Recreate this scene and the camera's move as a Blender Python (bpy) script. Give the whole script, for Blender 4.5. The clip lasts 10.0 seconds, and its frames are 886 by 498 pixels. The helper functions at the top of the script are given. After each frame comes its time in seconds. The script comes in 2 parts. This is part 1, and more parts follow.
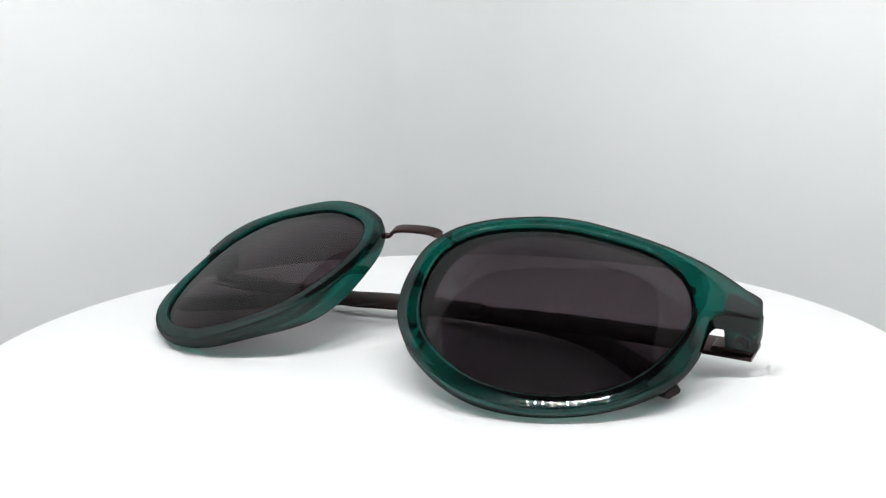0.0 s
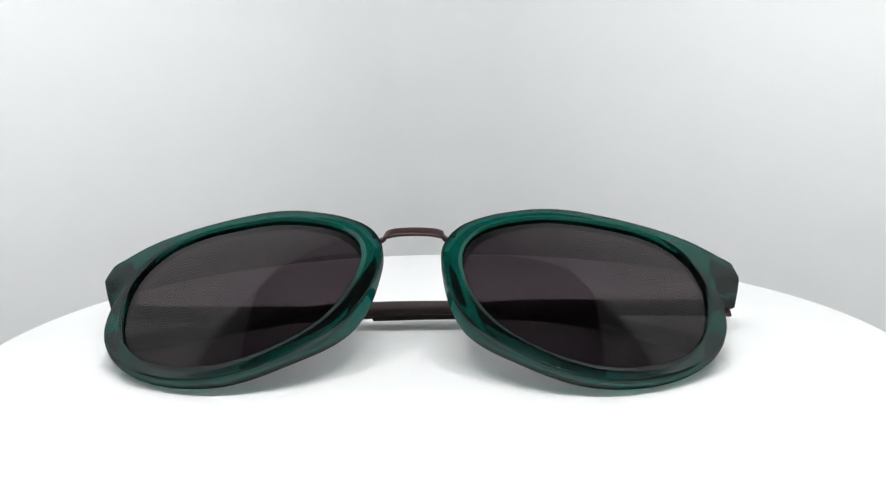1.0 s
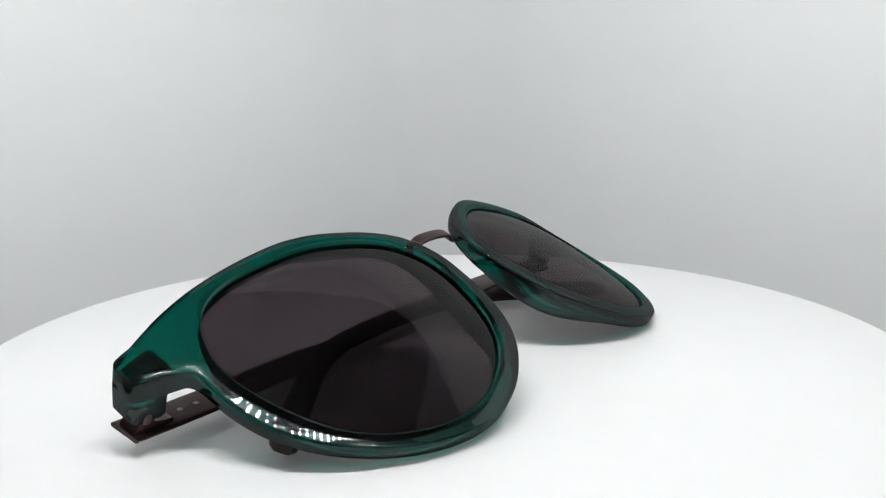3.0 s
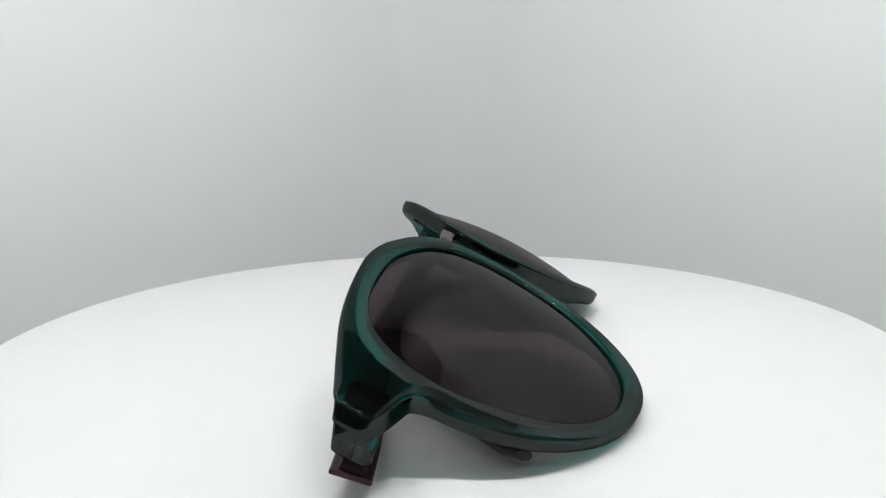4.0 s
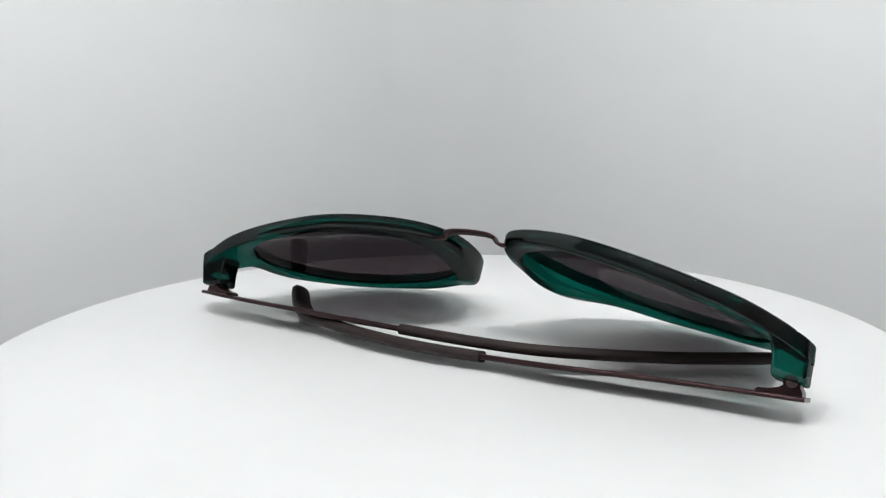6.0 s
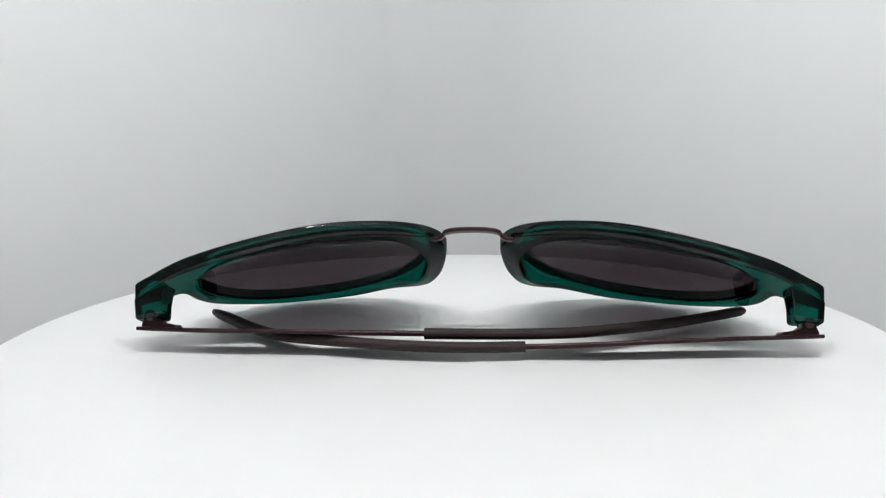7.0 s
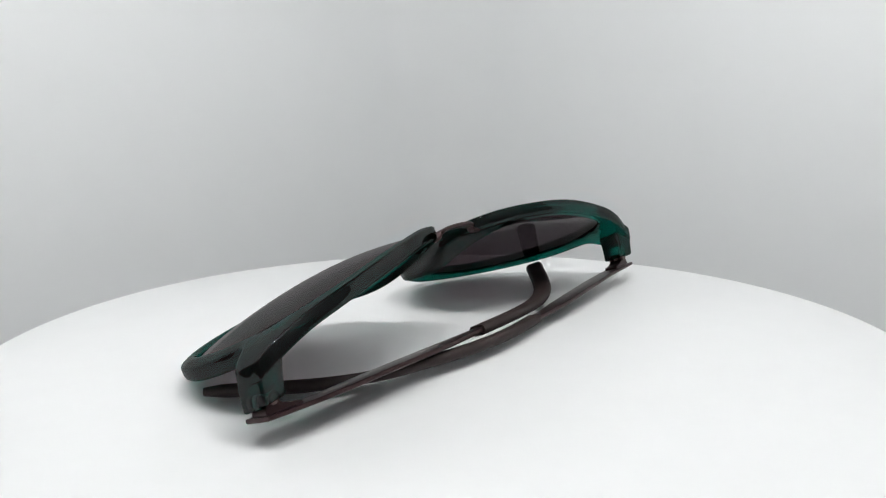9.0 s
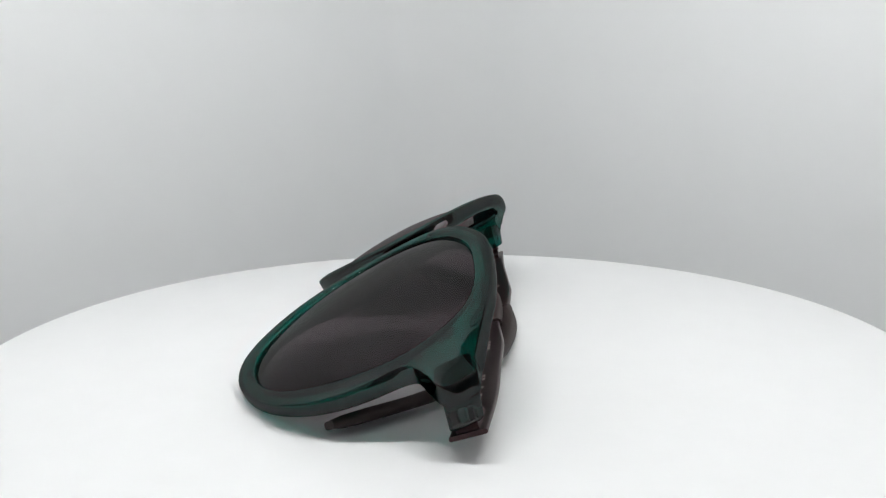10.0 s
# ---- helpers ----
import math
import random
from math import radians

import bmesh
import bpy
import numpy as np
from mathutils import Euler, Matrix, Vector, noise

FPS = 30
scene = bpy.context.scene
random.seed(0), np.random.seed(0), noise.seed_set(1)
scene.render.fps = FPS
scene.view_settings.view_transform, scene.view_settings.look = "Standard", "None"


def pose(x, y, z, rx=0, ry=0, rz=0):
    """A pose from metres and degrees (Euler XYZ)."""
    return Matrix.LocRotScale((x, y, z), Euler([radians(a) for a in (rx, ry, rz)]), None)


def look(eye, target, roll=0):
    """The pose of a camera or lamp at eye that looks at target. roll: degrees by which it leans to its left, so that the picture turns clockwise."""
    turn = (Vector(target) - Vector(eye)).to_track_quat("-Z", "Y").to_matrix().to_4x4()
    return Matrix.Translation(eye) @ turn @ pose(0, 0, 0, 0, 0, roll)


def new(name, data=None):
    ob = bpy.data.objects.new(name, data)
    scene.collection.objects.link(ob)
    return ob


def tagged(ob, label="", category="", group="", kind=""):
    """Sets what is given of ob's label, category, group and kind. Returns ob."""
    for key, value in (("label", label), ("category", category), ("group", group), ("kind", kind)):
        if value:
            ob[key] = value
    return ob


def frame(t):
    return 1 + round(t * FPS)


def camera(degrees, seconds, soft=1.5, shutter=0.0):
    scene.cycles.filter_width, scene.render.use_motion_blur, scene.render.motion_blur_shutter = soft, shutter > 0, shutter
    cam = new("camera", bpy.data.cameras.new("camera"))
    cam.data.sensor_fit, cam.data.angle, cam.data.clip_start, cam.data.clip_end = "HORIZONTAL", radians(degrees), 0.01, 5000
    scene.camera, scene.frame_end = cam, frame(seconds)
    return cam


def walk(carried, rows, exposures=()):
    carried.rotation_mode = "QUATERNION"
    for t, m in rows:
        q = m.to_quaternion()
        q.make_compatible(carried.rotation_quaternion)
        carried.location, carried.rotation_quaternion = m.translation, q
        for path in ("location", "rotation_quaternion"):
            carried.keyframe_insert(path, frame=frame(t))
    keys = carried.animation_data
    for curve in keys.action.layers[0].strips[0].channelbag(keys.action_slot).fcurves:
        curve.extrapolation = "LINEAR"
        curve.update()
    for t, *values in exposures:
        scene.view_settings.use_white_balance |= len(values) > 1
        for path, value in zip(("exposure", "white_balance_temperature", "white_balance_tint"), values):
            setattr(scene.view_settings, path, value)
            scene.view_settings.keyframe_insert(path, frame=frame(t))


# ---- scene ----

# ---- camera: stands still before the turntable ----
EYE = Vector((0.0, -0.190, 0.05698))
YAW, PITCH, ROLL = radians(-0.0233), radians(-10.771), -0.7457
AHEAD = Vector((math.sin(YAW) * math.cos(PITCH), math.cos(YAW) * math.cos(PITCH), math.sin(PITCH)))
cam = camera(53.216, 10.0, soft=1.25)
STAND = look(EYE, EYE + AHEAD, ROLL)
walk(cam, [(0.0, STAND), (10.0, STAND)], exposures=[(0.0, 0.02), (2.2, 0.02), (3.3, -0.28), (10.0, -0.28)])

SPIN = 29.709         # degrees a second, anticlockwise from above
SQUARE_ON = 1.15      # second at which the glasses face the lens

# ---- world and light ----
world = bpy.data.worlds.new("room")
scene.world = world
world.use_nodes = True
world.node_tree.nodes["Background"].inputs[0].default_value = (0.75, 0.8, 0.85, 1)
world.node_tree.nodes["Background"].inputs[1].default_value = 0.05
LED_POWER = 715.0


# ---- materials ----
def material(name):
    m = bpy.data.materials.new(name)
    m.use_nodes = True
    nt = m.node_tree
    bsdf = nt.nodes["Principled BSDF"]
    return m, nt, bsdf


def noise_tex(nt, scale, detail=4.0, rough=0.55):
    co = nt.nodes.new("ShaderNodeTexCoord")
    n = nt.nodes.new("ShaderNodeTexNoise")
    n.inputs["Scale"].default_value, n.inputs["Detail"].default_value = scale, detail
    n.inputs["Roughness"].default_value = rough
    nt.links.new(co.outputs["Object"], n.inputs["Vector"])
    return n


def ramp(nt, source, stops):
    r = nt.nodes.new("ShaderNodeValToRGB")
    while len(r.color_ramp.elements) < len(stops):
        r.color_ramp.elements.new(0.5)
    for e, (p, c) in zip(r.color_ramp.elements, stops):
        e.position, e.color = p, (*c, 1)
    nt.links.new(source, r.inputs["Fac"])
    return r


def bump(nt, bsdf, source, strength, distance):
    b = nt.nodes.new("ShaderNodeBump")
    b.inputs["Strength"].default_value, b.inputs["Distance"].default_value = strength, distance
    nt.links.new(source, b.inputs["Height"])
    nt.links.new(b.outputs["Normal"], bsdf.inputs["Normal"])


def matt(name, low, high, scale, rough=0.6, relief=0.0, metal=0.0, distance=0.0003):
    """Two tones of one colour by a coarse and a fine noise, with a fine relief."""
    m, nt, b = material(name)
    coarse, fine = noise_tex(nt, scale), noise_tex(nt, scale * 14, 3)
    mix = nt.nodes.new("ShaderNodeMath")
    mix.operation = "MULTIPLY_ADD"
    mix.inputs[1].default_value = 0.35
    nt.links.new(fine.outputs["Fac"], mix.inputs[0])
    nt.links.new(coarse.outputs["Fac"], mix.inputs[2])
    r = ramp(nt, mix.outputs[0], [(0.4, low), (0.95, high)])
    nt.links.new(r.outputs["Color"], b.inputs["Base Color"])
    b.inputs["Roughness"].default_value, b.inputs["Metallic"].default_value = rough, metal
    if relief:
        bump(nt, b, fine.outputs["Fac"], relief, distance)
    return m


WALL = matt("white_sheet", (0.765, 0.775, 0.78), (0.80, 0.81, 0.815), 3.0, 0.85)
PLATTER = matt("white_platter", (0.755, 0.76, 0.765), (0.795, 0.80, 0.805), 9.0, 0.45, 0.03, distance=0.0001)
FLOOR = matt("low_bounce_grey", (0.17, 0.17, 0.175), (0.21, 0.21, 0.215), 12.0, 0.8)
METAL = matt("brown_metal", (0.029, 0.0135, 0.0145), (0.044, 0.022, 0.023), 160.0, 0.34, 0.05, 0.75, 0.00003)
SLEEVE = matt("brown_rubber", (0.021, 0.0135, 0.013), (0.031, 0.021, 0.020), 240.0, 0.6, 0.08, distance=0.00004)
SLEEVE.node_tree.nodes["Principled BSDF"].inputs["Specular IOR Level"].default_value = 0.25
STEEL = matt("knuckle_steel", (0.30, 0.26, 0.25), (0.42, 0.37, 0.35), 300.0, 0.3, 0.0, 0.9)
SCREW = matt("dark_steel", (0.10, 0.08, 0.075), (0.15, 0.12, 0.11), 300.0, 0.35, 0.0, 0.9)
PRINT = matt("pale_print", (0.24, 0.21, 0.20), (0.32, 0.29, 0.27), 300.0, 0.55)
BOARD = matt("dark_board", (0.085, 0.085, 0.088), (0.11, 0.11, 0.113), 14.0, 0.7)
# grey for the added screens behind the camera, dark to cut fill light
DIM_ROOM = matt("dim_room_grey", (0.14, 0.143, 0.148), (0.18, 0.183, 0.188), 20.0, 0.9)
HOUSING = matt("grey_housing", (0.14, 0.14, 0.145), (0.18, 0.18, 0.185), 20.0, 0.6)


def gloss_weight(nt, slope, least):
    """More gloss where a surface is seen edge on."""
    facing = nt.nodes.new("ShaderNodeLayerWeight")
    facing.inputs["Blend"].default_value = 0.5
    power = nt.nodes.new("ShaderNodeMath")
    power.operation = "POWER"
    power.inputs[1].default_value = 5.0
    nt.links.new(facing.outputs["Facing"], power.inputs[0])
    weight = nt.nodes.new("ShaderNodeMath")
    weight.operation = "MULTIPLY_ADD"
    weight.inputs[1].default_value, weight.inputs[2].default_value = slope, least
    nt.links.new(power.outputs[0], weight.inputs[0])
    return weight


def clear_stuff(name, through_node, slope, least, rough):
    """A see-through body: what comes through, under a plain gloss."""
    m = bpy.data.materials.new(name)
    m.use_nodes = True
    nt = m.node_tree
    nt.nodes.remove(nt.nodes["Principled BSDF"])
    body = nt.nodes.new(through_node)
    gloss = nt.nodes.new("ShaderNodeBsdfGlossy")
    gloss.inputs["Roughness"].default_value = rough
    mix = nt.nodes.new("ShaderNodeMixShader")
    nt.links.new(gloss_weight(nt, slope, least).outputs[0], mix.inputs[0])
    nt.links.new(body.outputs[0], mix.inputs[1])
    nt.links.new(gloss.outputs[0], mix.inputs[2])
    nt.links.new(mix.outputs[0], nt.nodes["Material Output"].inputs["Surface"])
    return m, nt, body


def acetate():
    """Clear green acetate with faint clouds in its colour."""
    m, nt, body = clear_stuff("green_acetate", "ShaderNodeBsdfRefraction", 0.18, 0.042, 0.02)
    n = noise_tex(nt, 70.0, 3)
    r = ramp(nt, n.outputs["Fac"], [(0.3, (0.021, 0.242, 0.210)), (0.75, (0.03, 0.305, 0.268))])
    nt.links.new(r.outputs["Color"], body.inputs["Color"])
    body.inputs["IOR"].default_value, body.inputs["Roughness"].default_value = 1.49, 0.0
    straight = nt.nodes.new("ShaderNodeBsdfTransparent")
    straight.inputs["Color"].default_value = (0.05, 0.42, 0.35, 1)
    both = nt.nodes.new("ShaderNodeMixShader")
    both.inputs[0].default_value = 0.03
    mix = nt.nodes["Mix Shader"]
    nt.links.new(body.outputs[0], both.inputs[1])
    nt.links.new(straight.outputs[0], both.inputs[2])
    nt.links.new(both.outputs[0], mix.inputs[1])
    return m


def smoked():
    """Smoked lens: a tint on the way through."""
    m, nt, body = clear_stuff("smoked_lens", "ShaderNodeBsdfTransparent", 0.32, 0.021, 0.06)
    n = noise_tex(nt, 60.0, 3)
    r = ramp(nt, n.outputs["Fac"], [(0.3, (0.214, 0.188, 0.202)), (0.75, (0.226, 0.200, 0.214))])
    nt.links.new(r.outputs["Color"], body.inputs["Color"])
    return m


def glowing(name, colour, strength):
    m, nt, b = material(name)
    b.inputs["Base Color"].default_value = (0.8, 0.8, 0.75, 1)
    b.inputs["Emission Color"].default_value = (*colour, 1)
    b.inputs["Emission Strength"].default_value = strength
    return m


ACETATE, LENS = acetate(), smoked()
LED = glowing("led", (0.985, 0.99, 0.978), LED_POWER)


# ---- mesh helpers ----
def link(name, bm, mat, parent=None, label="", smooth=True):
    bmesh.ops.recalc_face_normals(bm, faces=bm.faces[:])
    for e in bm.edges:
        if len(e.link_faces) == 2 and e.calc_face_angle() > radians(42):
            e.smooth = False
    me = bpy.data.meshes.new(name)
    bm.to_mesh(me)
    bm.free()
    me.materials.append(mat)
    if smooth:
        me.shade_smooth()
    ob = new(name, me)
    if parent:
        ob.parent = parent
    if label:
        tagged(ob, label=label)
    return ob


part = link


def loft(rings, closed_path=False, caps=True):
    """A skin over closed rings of equal count."""
    bm = bmesh.new()
    vs = [[bm.verts.new(p) for p in ring] for ring in rings]
    n, k = len(vs), len(vs[0])
    for i in range(n if closed_path else n - 1):
        a, b = vs[i], vs[(i + 1) % n]
        for j in range(k):
            bm.faces.new((a[j], a[(j + 1) % k], b[(j + 1) % k], b[j]))
    if caps and not closed_path:
        bm.faces.new(vs[0][::-1])
        bm.faces.new(vs[-1])
    return bm


def spline(points, steps):
    """Catmull-Rom through points."""
    p = [Vector(q) for q in points]
    p = [2 * p[0] - p[1]] + p + [2 * p[-1] - p[-2]]
    out = []
    for i in range(1, len(p) - 2):
        for s in range(steps):
            t = s / steps
            a, b, c, d = p[i - 1], p[i], p[i + 1], p[i + 2]
            out.append(0.5 * (2 * b + (c - a) * t + (2 * a - 5 * b + 4 * c - d) * t * t + (3 * b - a - 3 * c + d) * t ** 3))
    out.append(p[-2])
    return out


def ribbon(path, side_of, width, thick, corner=0.35, ends=True):
    """A rounded flat bar along path; side_of: direction of its width; width and thick are functions of 0..1."""
    rings = []
    n = len(path)
    for i, p in enumerate(path):
        t = (path[min(i + 1, n - 1)] - path[max(i - 1, 0)]).normalized()
        side = side_of - t * side_of.dot(t)
        side.normalize()
        up = t.cross(side)
        f = i / (n - 1)
        w, h = width(f) / 2, thick(f) / 2
        r = min(w, h) * corner * 2
        ring = []
        for cx, cy, a0 in ((w - r, h - r, 0), (r - w, h - r, 90), (r - w, r - h, 180), (w - r, r - h, 270)):
            for a in (0, 30, 60, 90):
                q = radians(a0 + a)
                ring.append(p + side * (cx + r * math.cos(q)) + up * (cy + r * math.sin(q)))
        rings.append(ring)
    return loft(rings)


def box(cx, cy, cz, sx, sy, sz, bevel=0.0, seg=2, m=None):
    bm = bmesh.new()
    bmesh.ops.create_cube(bm, size=1.0, matrix=Matrix.Translation((cx, cy, cz)) @ Matrix.Diagonal((sx, sy, sz, 1)))
    if bevel:
        bmesh.ops.bevel(bm, geom=bm.edges[:], offset=bevel, segments=seg, profile=0.5, affect="EDGES")
    if m:
        bm.transform(m)
    return bm


def turned(profile, seg=96, m=None):
    """A turned body from (radius, height) pairs, first and last on the axis."""
    bm = bmesh.new()
    rings = []
    for r, z in profile:
        if r < 1e-9:
            rings.append([bm.verts.new((0, 0, z))])
        else:
            rings.append([bm.verts.new((r * math.cos(2 * math.pi * j / seg), r * math.sin(2 * math.pi * j / seg), z)) for j in range(seg)])
    for a, b in zip(rings, rings[1:]):
        for j in range(seg):
            k = (j + 1) % seg
            if len(a) == 1:
                bm.faces.new((a[0], b[j], b[k]))
            elif len(b) == 1:
                bm.faces.new((a[j], b[0], a[k]))
            else:
                bm.faces.new((a[j], b[j], b[k], a[k]))
    if m:
        bm.transform(m)
    return bm


# ---- the light box: square, looked at into one bent corner ----
FLOOR_Z, CEIL_Z = -0.110, 0.312
CORNERS = [(0.0, 0.26), (-0.30, -0.04), (0.0, -0.34), (0.30, -0.04)]


def sheet(name, path, label, low=FLOOR_Z, high=CEIL_Z, mat=WALL, thick=0.006):
    """An upright sheet whose inner face follows path."""
    rings = []
    for i, p in enumerate(path):
        d = (path[min(i + 1, len(path) - 1)] - path[max(i - 1, 0)]).normalized()
        out = Vector((-d.y, d.x, 0))
        if out.dot(p) < 0:
            out = -out
        q = p + out * thick
        rings.append([(p.x, p.y, low), (p.x, p.y, high), (q.x, q.y, high), (q.x, q.y, low)])
    ob = link(name, loft(rings), mat, smooth=False)
    tagged(ob, label=label, category="wall", kind="structure")


def bent():
    r, n = 0.035, 40
    apex = Vector((*CORNERS[0], 0))
    centre = apex - Vector((0, r * math.sqrt(2), 0))
    arc = [centre + Vector((math.cos(radians(135 - 90 * i / n)), math.sin(radians(135 - 90 * i / n)), 0)) * r for i in range(n + 1)]
    return [Vector((*CORNERS[1], 0)), *arc, Vector((*CORNERS[3], 0))]


sheet("wall_north", bent(), "white sheet bent softly round the far corner of the light box")
# two unseen screens, added where the open front gives on to a dim room
sheet("wall_south_west", [Vector((*CORNERS[1], 0)), Vector((*CORNERS[2], 0))], "plain grey screen added unseen behind the camera in place of the dim room", mat=DIM_ROOM)
sheet("wall_south_east", [Vector((*CORNERS[2], 0)), Vector((*CORNERS[3], 0))], "plain grey screen added unseen behind the camera in place of the dim room", mat=DIM_ROOM)
TURN45 = Matrix.Translation((0, -0.04, 0)) @ Matrix.Rotation(radians(45), 4, "Z")
# floor is out of view; its grey keeps bounced light off the lower sheets
tagged(link("floor", box(0, 0, FLOOR_Z - 0.004, 0.45, 0.45, 0.008, m=TURN45), FLOOR, smooth=False),
       label="plain unseen floor of the light box, grey to cut bounced light", category="floor", kind="structure")
tagged(link("ceiling", box(0, 0, CEIL_Z + 0.004, 0.45, 0.45, 0.008, m=TURN45), WALL, smooth=False),
       label="plain white sheet ceiling of the light box", category="ceiling", kind="structure")


# ---- dark board with its lamp bars under the ceiling ----
PANEL_Z = CEIL_Z - 0.012


def lamp_board():
    """A rounded dark board hung flat under the ceiling."""
    hx, back, ahead, r = 0.166, 0.134, -0.172, 0.058
    rings = []
    for z, inset in ((0.0, 0.0015), (0.0015, 0.0), (0.0105, 0.0), (0.012, 0.0015)):
        ring = []
        for cx, cy, a0 in ((hx - r, back - r, 0), (r - hx, back - r, 90), (r - hx, ahead + r, 180), (hx - r, ahead + r, 270)):
            for k in range(13):
                q = radians(a0 + 7.5 * k)
                ring.append((cx + (r - inset) * math.cos(q), cy + (r - inset) * math.sin(q), z + PANEL_Z))
        rings.append(ring)
    ob = link("lamp_board", loft(rings), BOARD, smooth=False)
    tagged(ob, "rounded matt dark grey board carrying the diode bars", "lamp board")


lamp_board()


def led_bar(x, y, length, count, turn=0.0):
    root = new("led_bar")
    root.matrix_basis = pose(x, y, PANEL_Z, 0, 0, turn)
    tagged(root, "grey bar of small bright diodes under a dark board", "lamp", "lamp bars")
    part("housing", box(0, 0, -0.003, length, 0.007, 0.006, 0.001), HOUSING, root, smooth=False)
    chip = None
    for i in range(count):
        px = (i + 0.5) / count * (length - 0.01) - (length - 0.01) / 2
        if chip is None:
            chip = part("diode", box(0, 0, 0, 0.0018, 0.0030, 0.0034), LED, root, smooth=False)
            first = chip
        else:
            chip = new("diode", first.data)
            chip.parent = root
        chip.location = (px, 0, -0.0077)
    return root


led_bar(0.0, -0.1250, 0.265, 24)
led_bar(0.0, -0.1175, 0.265, 24)


# ---- turntable ----
def turntable():
    root = new("turntable")
    tagged(root, "round glossy white turntable disc, slowly turning", "turntable")
    R = 0.1005
    part("platter", turned([(0, 0), (R * 0.5, 0), (R - 0.0012, 0), (R - 0.0004, -0.0003), (R, -0.0012), (R, -0.006), (R - 0.001, -0.007),
                            (R - 0.004, -0.0072), (0, -0.0072)], 160), PLATTER, root)
    part("base", turned([(0, -0.0072), (0.082, -0.0072), (0.084, -0.009), (0.086, -0.030), (0.088, FLOOR_Z + 0.001), (0.087, FLOOR_Z), (0, FLOOR_Z)], 96), PLATTER, root)
    return root


TABLE = turntable()

# ---- the sunglasses: u along the front, v up the front, w out of it, in mm ----
SEAT = Vector((-5.69, -15.10, 22.09))
RECLINE, SWING = 0.4627, 0.0368
ROT = Matrix.Rotation(SWING, 3, "Z")
EU = ROT @ Vector((1, 0, 0))
EV = ROT @ Vector((0, math.cos(RECLINE), math.sin(RECLINE)))
EW = EU.cross(EV)
WRAP, UC = 0.1875, 34.0


def at(u, v, w):
    return (SEAT + EU * u + EV * v + EW * w) * 0.001


def mm(x, y, z):
    return Vector((x, y, z)) * 0.001


def front(x, y):
    """How far the front bows back at x, y from the lens's middle."""
    return -WRAP * (UC + x) - 0.0017 * x * x + 0.0003 * y * y + 0.0000237 * x ** 3 - 0.0008 * x * y - 0.013 * max(0, x - 24) ** 2


RADII = (24.34, 2.8, 1.5, 0.3, -0.34, 1.25, -0.43, 0.13, -0.22, 0.2, -0.26, -0.1)


def ease(x):
    x = min(1.0, max(0.0, x))
    return x * x * (3 - 2 * x)


def bell(x, width):
    return math.exp(-(x / width) ** 2)


def inner(a):
    r = RADII[0] + RADII[1] * math.cos(a)
    for k in range(2, 7):
        r += RADII[2 * k - 2] * math.cos(k * a) + RADII[2 * k - 1] * math.sin(k * a)
    return r - 0.7 * bell(math.degrees(a) % 360 - 28, 16)


# outer edge: degrees round the lens's middle, millimetres
OUTER = [(radians(d), r) for d, r in ((0.5, 31.2), (7, 31.3), (12, 31.6), (15.2, 32.3), (17.2, 33.5), (18.3, 35.6), (19.3, 39.0), (20.4, 40.7), (25, 41.9), (27.4, 42.3), (28.6, 41.4), (30, 40.0),
                                      (36, 36.9), (45, 33.3), (60, 29.0), (75, 26.5), (90, 25.5), (105, 25.1), (120, 25.3), (135, 26.7), (150, 28.5), (165, 28.7), (180, 27.4),
                                      (195, 26.7), (210, 26.5), (225, 26.3), (240, 26.3), (255, 26.9), (270, 27.7), (285, 28.2), (300, 28.6), (315, 29.2), (330, 30.1), (345, 30.8))]


def outer(a):
    a %= 2 * math.pi
    n = len(OUTER)
    ks = [(OUTER[i % n][0] + 2 * math.pi * (i // n), OUTER[i % n][1]) for i in range(-3, n + 3)]
    for i in range(1, len(ks) - 2):
        if ks[i][0] <= a < ks[i + 1][0]:
            (x0, y0), (x1, y1), (x2, y2), (x3, y3) = ks[i - 1:i + 3]
            t = (a - x1) / (x2 - x1)
            m1, m2 = (y2 - y0) / (x2 - x0) * (x2 - x1), (y3 - y1) / (x3 - x1) * (x2 - x1)
            return (2 * t ** 3 - 3 * t * t + 1) * y1 + (t ** 3 - 2 * t * t + t) * m1 + (3 * t * t - 2 * t ** 3) * y2 + (t ** 3 - t * t) * m2
    return OUTER[0][1]


ANGLES = sorted(set([round(i * 3.0, 2) for i in range(120)] + [round(10 + i * 0.5, 2) for i in range(44)] + [round(17 + i * 0.2, 2) for i in range(65)]))


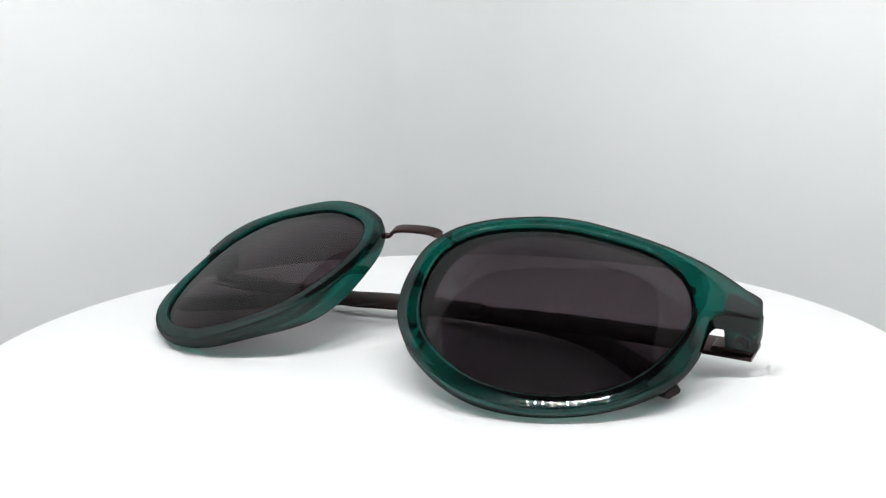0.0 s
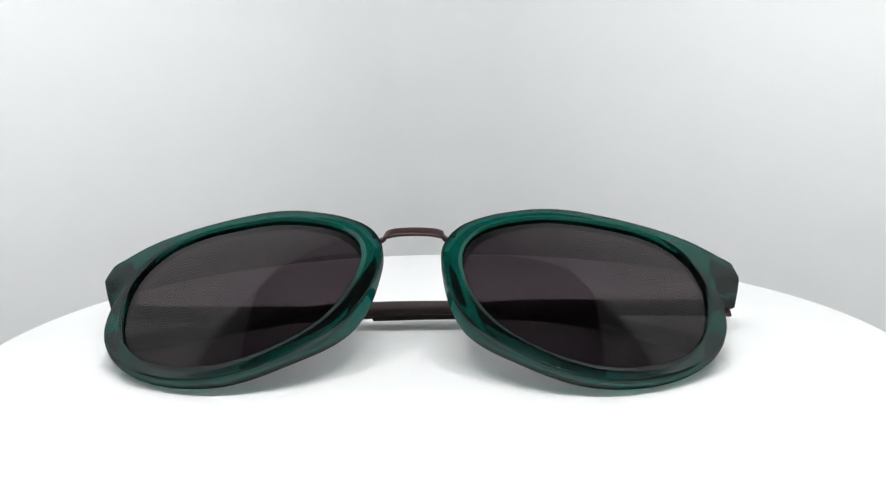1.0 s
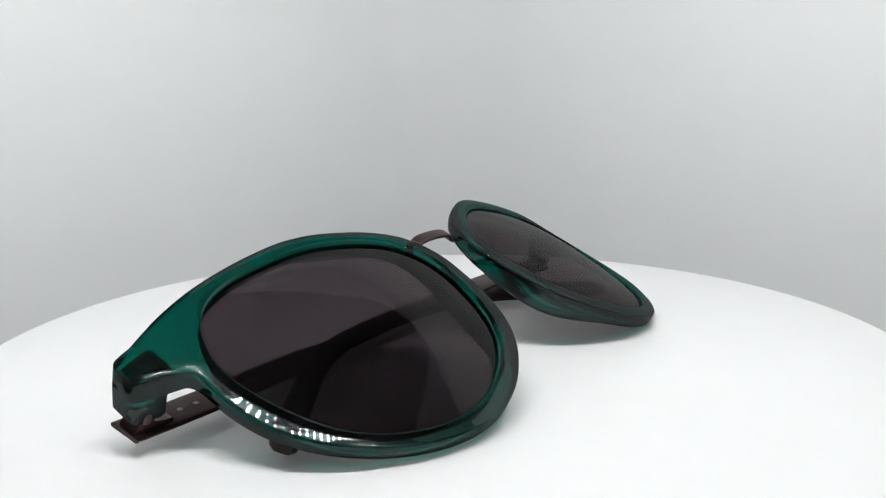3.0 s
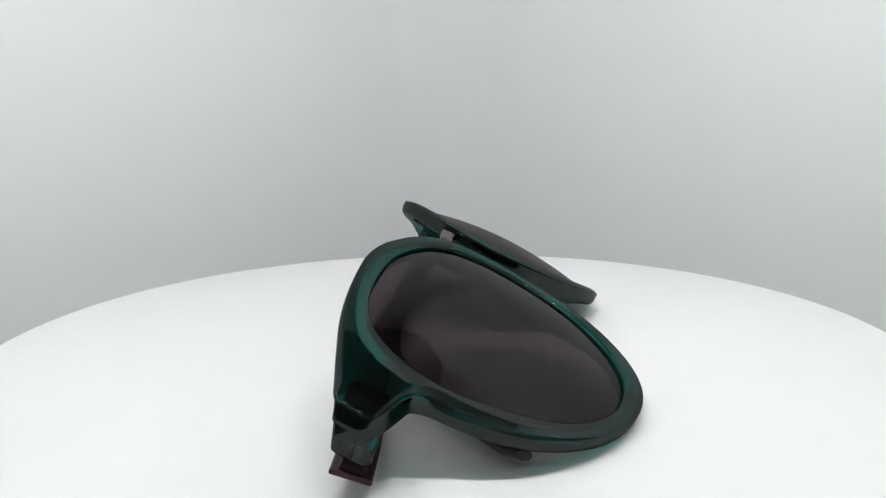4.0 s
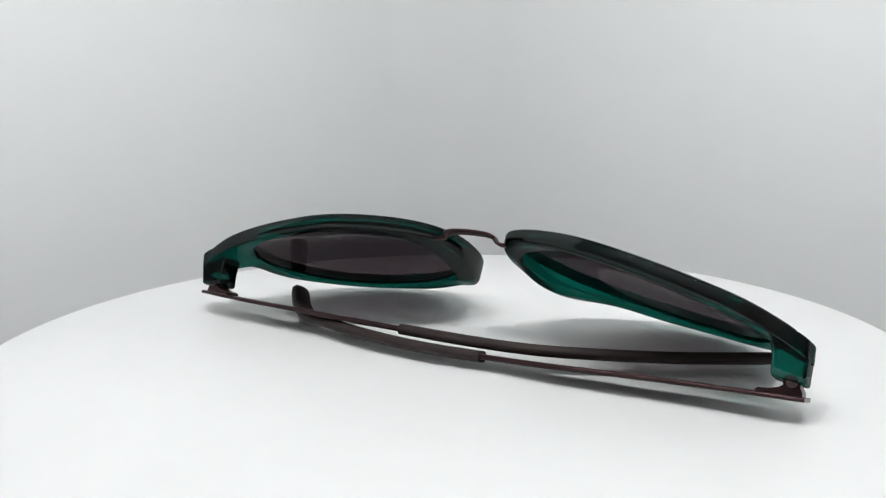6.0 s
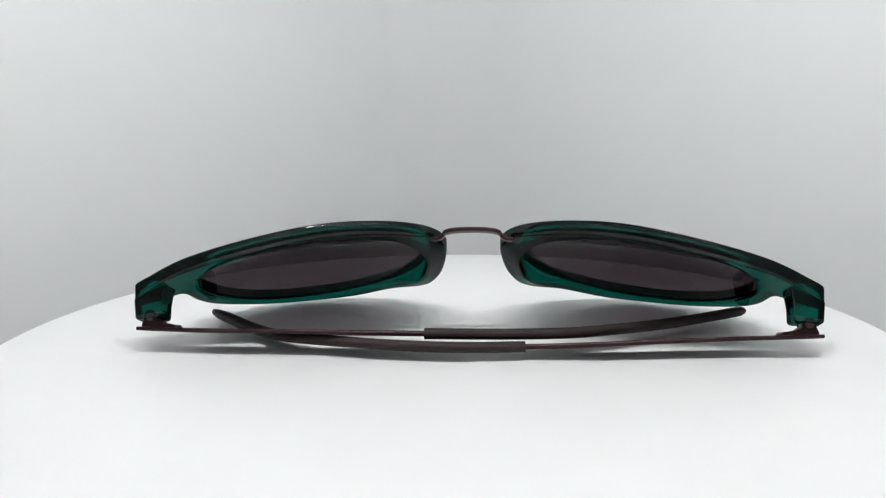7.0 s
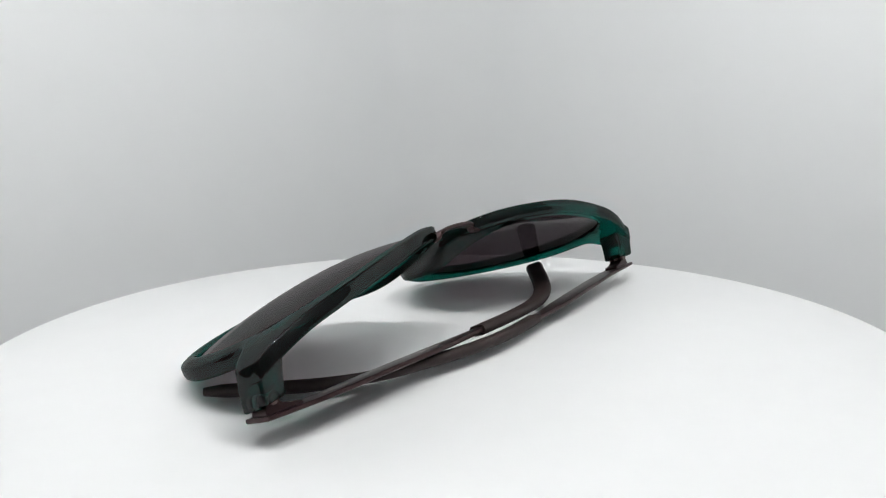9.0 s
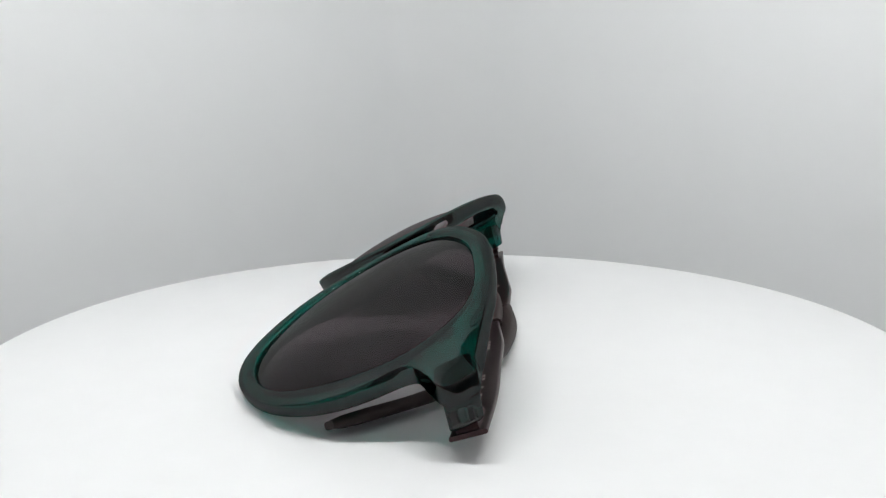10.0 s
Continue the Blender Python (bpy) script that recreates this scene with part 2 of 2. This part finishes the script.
def rim(sd, root):
    rings = []
    for deg in ANGLES:
        a = radians(deg)
        ri, ro = inner(a), outer(a)
        W = ro - ri
        nasal = bell(deg - 185, 36)
        pad = bell(deg - 207, 30)
        back_in = 3.1 + 3.0 * nasal + 1.2 * pad
        back_out = 3.2 + 0.6 * nasal + 2.6 * pad + 0.5 * bell(deg - 262, 20)
        lean = 0.27 * ease((deg - 16) / 3) * ease((31 - deg) / 3)
        hook = bell((deg + 158) % 360 - 180, 17)
        crown = 0.7 - 0.35 * hook
        top = lambda s: 0.35 - crown * ((s / W - 0.42) / 0.58) ** 2
        rf, rb = 0.6 - 0.2 * hook, 1.5 - 1.3 * hook
        prof = [(0, -0.9), (0.05, -0.35), (0.2, top(0.2) - 0.12)]
        prof += [(q, top(q)) for q in (0.5, 0.2 * (W - rf) + 0.4, 0.5 * (W - rf) + 0.2, 0.75 * (W - rf) + 0.1, W - rf)]
        h = top(W - rf)
        prof += [(W - rf + rf * math.sin(radians(q)), h - rf + rf * math.cos(radians(q))) for q in (12, 24, 36, 48, 60, 75, 90)]
        prof += [(W, -back_out + rb)]
        prof += [(W - rb + rb * math.cos(radians(q)), -back_out + rb - rb * math.sin(radians(q))) for q in (30, 60, 90)]
        inmost = W - rb - 0.1
        prof += [(inmost - (inmost - 0.35) * q, -(back_out + (back_in - back_out) * q)) for q in (0.0, 0.25, 0.5, 0.75)]
        prof += [(0.35, -back_in + 0.1), (0, -back_in + 0.6), (0, -2.6)]
        ring = []
        for s, d in prof:
            x, y = (ri + s) * math.cos(a), (ri + s) * math.sin(a)
            ring.append(at(sd * (UC + x), y - lean * max(0, -d), front(x, y) + d))
        rings.append(ring)
    ob = part("rim", loft(rings, closed_path=True), ACETATE, root)
    return ob


def end_piece(sd, root):
    """The block behind the outer corner of the front that carries the hinge."""
    rings = []
    for f in (0.0, 0.03, 0.25, 0.5, 0.75, 0.93, 1.0):
        shrink = 0.2 * f + (0.25 if f == 1.0 else 0.0)
        u0, u1 = 65.2 + 0.6 * ease(f * 2) + shrink, 72.05 - shrink
        v0, v1 = 13.3 + shrink, 19.35 - shrink
        r = 0.8
        ring = []
        for cu, cv, a0 in ((u1 - r, v1 - r, 0), (u0 + r, v1 - r, 90), (u0 + r, v0 + r, 180), (u1 - r, v0 + r, 270)):
            for k in range(5):
                q = radians(a0 + 22.5 * k)
                u, v = cu + r * math.cos(q), cv + r * math.sin(q)
                high = front(u - UC, v) - 2.95
                deep = -24.6 + 0.12 * (72.0 - u)
                w = high + (deep - high) * f
                ring.append(at(sd * u, v - 0.27 * (front(u - UC, v) - w), w))
        rings.append(ring)
    return part("end_piece", loft(rings), ACETATE, root)


def lens(sd, root):
    bm = bmesh.new()
    n, fr = 120, (0.1, 0.2, 0.3, 0.4, 0.5, 0.6, 0.7, 0.8, 0.9, 1.0)
    faces = []
    for depth in (-0.75, -2.3):
        dome = 3.1
        mid = bm.verts.new(at(sd * UC, 0, front(0, 0) + depth + dome))
        grid = []
        for f in fr:
            row = []
            for j in range(n):
                a = 2 * math.pi * j / n
                r = (inner(a) + 0.45) * f
                x, y = r * math.cos(a), r * math.sin(a)
                row.append(bm.verts.new(at(sd * (UC + x), y, front(x, y) + depth + dome * (1 - f * f))))
            grid.append(row)
        faces.append((mid, grid))
        for j in range(n):
            bm.faces.new((mid, grid[0][j], grid[0][(j + 1) % n]))
        for a, b in zip(grid, grid[1:]):
            for j in range(n):
                k = (j + 1) % n
                bm.faces.new((a[j], b[j], b[k], a[k]))
    a, b = faces[0][1][-1], faces[1][1][-1]
    for j in range(n):
        k = (j + 1) % n
        bm.faces.new((a[j], b[j], b[k], a[k]))
    return part("lens", bm, LENS, root, "dark grey smoked lens, slightly domed")


def bridge(root):
    half = ((9.2, 12.6, -5.6), (7.6, 12.7, -5.5), (6.7, 12.9, -5.1), (6.1, 13.1, -4.4), (5.3, 13.3, -4.0), (3.5, 13.5, -3.75))
    path = [at(-u, v, w) for u, v, w in half] + [at(0, 13.6, -3.65)] + [at(u, v, w) for u, v, w in half[::-1]]
    flat = lambda f: 0.0026 if 0.25 < f < 0.75 else 0.0017
    return part("bridge", ribbon(spline(path, 5), EV, flat, lambda f: 0.0008, 0.4), METAL, root, "arched dark brown metal bridge bar")


ARMS = {
    1: [(64.6, 11.4, 4.9), (50, 12.0, 4.9), (34, 11.7, 4.9), (18, 11.4, 4.8), (3, 11.0, 4.8), (-14, 10.0, 4.7), (-27, 7.6, 4.5), (-38, 2.8, 4.2), (-50, -4.8, 3.6), (-60, -12.0, 3.3), (-67.9, -17.7, 3.2)],
    -1: [(-78.4, 5.8, 4.1), (-62, 7.0, 3.7), (-45, 9.0, 3.3), (-32, 10.6, 2.9), (-18, 12.2, 2.7), (-3, 13.9, 2.8), (11, 13.6, 3.0), (22, 11.9, 3.1), (33, 8.2, 2.7), (43, 1.0, 2.3), (56.6, -12.0, 2.4)],
}


def temple(sd, root):
    pts = spline([mm(*p) for p in ARMS[sd]], 6)
    start = 24
    metal = pts[:start + 3]
    sleeve = pts[start:]
    wide = ROT @ Vector((0, math.cos(radians(18)), math.sin(radians(18))))
    arm = part("temple", ribbon(metal, wide, lambda f: 0.0026 + 0.0036 * min(1, max(0, (0.95 - f) / 0.28)), lambda f: 0.0008 + 0.0004 * f, 0.45), METAL, root,
               "thin dark brown metal temple, folded flat")

    def swell(f):
        edge = min(1.0, 0.62 + 0.38 * math.sqrt(max(0.0, (1 - f) / 0.04)))
        return (0.0041 + 0.0009 * f) * edge

    part("sleeve", ribbon(sleeve, wide, swell, lambda f: 0.0023 * min(1.0, 0.6 + 0.4 * math.sqrt(max(0.0, (1 - f) / 0.04))), 0.48), SLEEVE, arm, "matt brown rubber temple tip, bent at the end")
    # worn print along the inner face
    marks = ((0.15, 0.165), (0.20, 0.215), (0.27, 0.282), (0.29, 0.302), (0.31, 0.328), (0.36, 0.372), (0.38, 0.395), (0.403, 0.42), (0.56, 0.58)) if sd == -1 else \
        ((0.22, 0.235), (0.243, 0.262), (0.30, 0.315), (0.36, 0.375), (0.383, 0.40), (0.62, 0.64), (0.648, 0.672), (0.68, 0.70))
    for a0, a1 in marks:
        wide_mm = 0.75
        i0, i1 = int(a0 * (len(metal) - 1)), int(a1 * (len(metal) - 1)) + 1
        q0, q1 = metal[i0], metal[i1]
        along = (q1 - q0).normalized()
        n = along.cross(wide).normalized()
        n = n if n.z > 0 else -n
        f = (a0 + a1) / 2
        m = Matrix((along, n.cross(along), n)).transposed().to_4x4()
        m.translation = q0.lerp(q1, (f * (len(metal) - 1) - i0) / (i1 - i0)) + n * (0.0004 + 0.0002 * f)
        length = (a1 - a0) * (metal[-1] - metal[0]).length
        part("print_mark", box(0, 0, 0, length, wide_mm * 0.001, 0.00012, 0.00003, 1, m), PRINT, arm, "worn pale lettering")
    # hinge
    t = (metal[3] - metal[0]).normalized()
    nrm = t.cross(wide).normalized()
    if nrm.z < 0:
        nrm = -nrm
    ev = nrm.cross(t)
    base = metal[0]
    frame_m = Matrix((t, ev, nrm)).transposed().to_4x4()
    frame_m.translation = base
    plate = loft([[frame_m @ Vector((x, y, z)) for y, z in ((-0.0019, 0.0003), (0.0019, 0.0003), (0.0018, h), (-0.0018, h))]
                  for x, h in ((0.0006, 0.0010), (0.0012, 0.0022), (0.0030, 0.0026), (0.0044, 0.0016), (0.0060, 0.0012), (0.0078, 0.0011), (0.0082, 0.0007))])
    part("hinge_plate", plate, METAL, arm)
    hm = frame_m @ Matrix.Translation((0.0024, 0, 0.0026)) @ Matrix.Rotation(radians(90), 4, "X")
    for off, ln in ((-0.0013, 0.0010), (0.0, 0.0011), (0.0013, 0.0010)):
        prof = [(0, -ln / 2), (0.0013, -ln / 2), (0.00145, -ln / 2 + 0.0001), (0.00145, ln / 2 - 0.0001), (0.0013, ln / 2), (0, ln / 2)]
        part("hinge_knuckle", turned(prof, 20, hm @ Matrix.Translation((0, 0, off))), METAL if off else STEEL, arm)
    for s in (-1, 1):
        part("screw", turned([(0, -0.0003), (0.0009, -0.0003), (0.0009, 0.0002), (0.0007, 0.0003), (0, 0.0003)], 16, hm @ Matrix.Translation((0, 0, s * 0.0019))), SCREW, arm, "small steel hinge screw")
    return arm


def sunglasses():
    root = new("sunglasses")
    tagged(root, "green acetate sunglasses with smoked lenses, temples folded, lying on the turntable", "sunglasses")
    for sd in (1, -1):
        rim(sd, root)
        end_piece(sd, root)
        lens(sd, root)
    bridge(root)
    for sd in (1, -1):
        temple(sd, root)
    return root


GLASSES = sunglasses()


def motions():
    rows = []
    for i in range(21):
        t = i * 0.5
        rows.append((t, pose(0, 0, 0, 0, 0, SPIN * (t - SQUARE_ON))))
    walk(TABLE, rows)
    walk(GLASSES, rows)


motions()
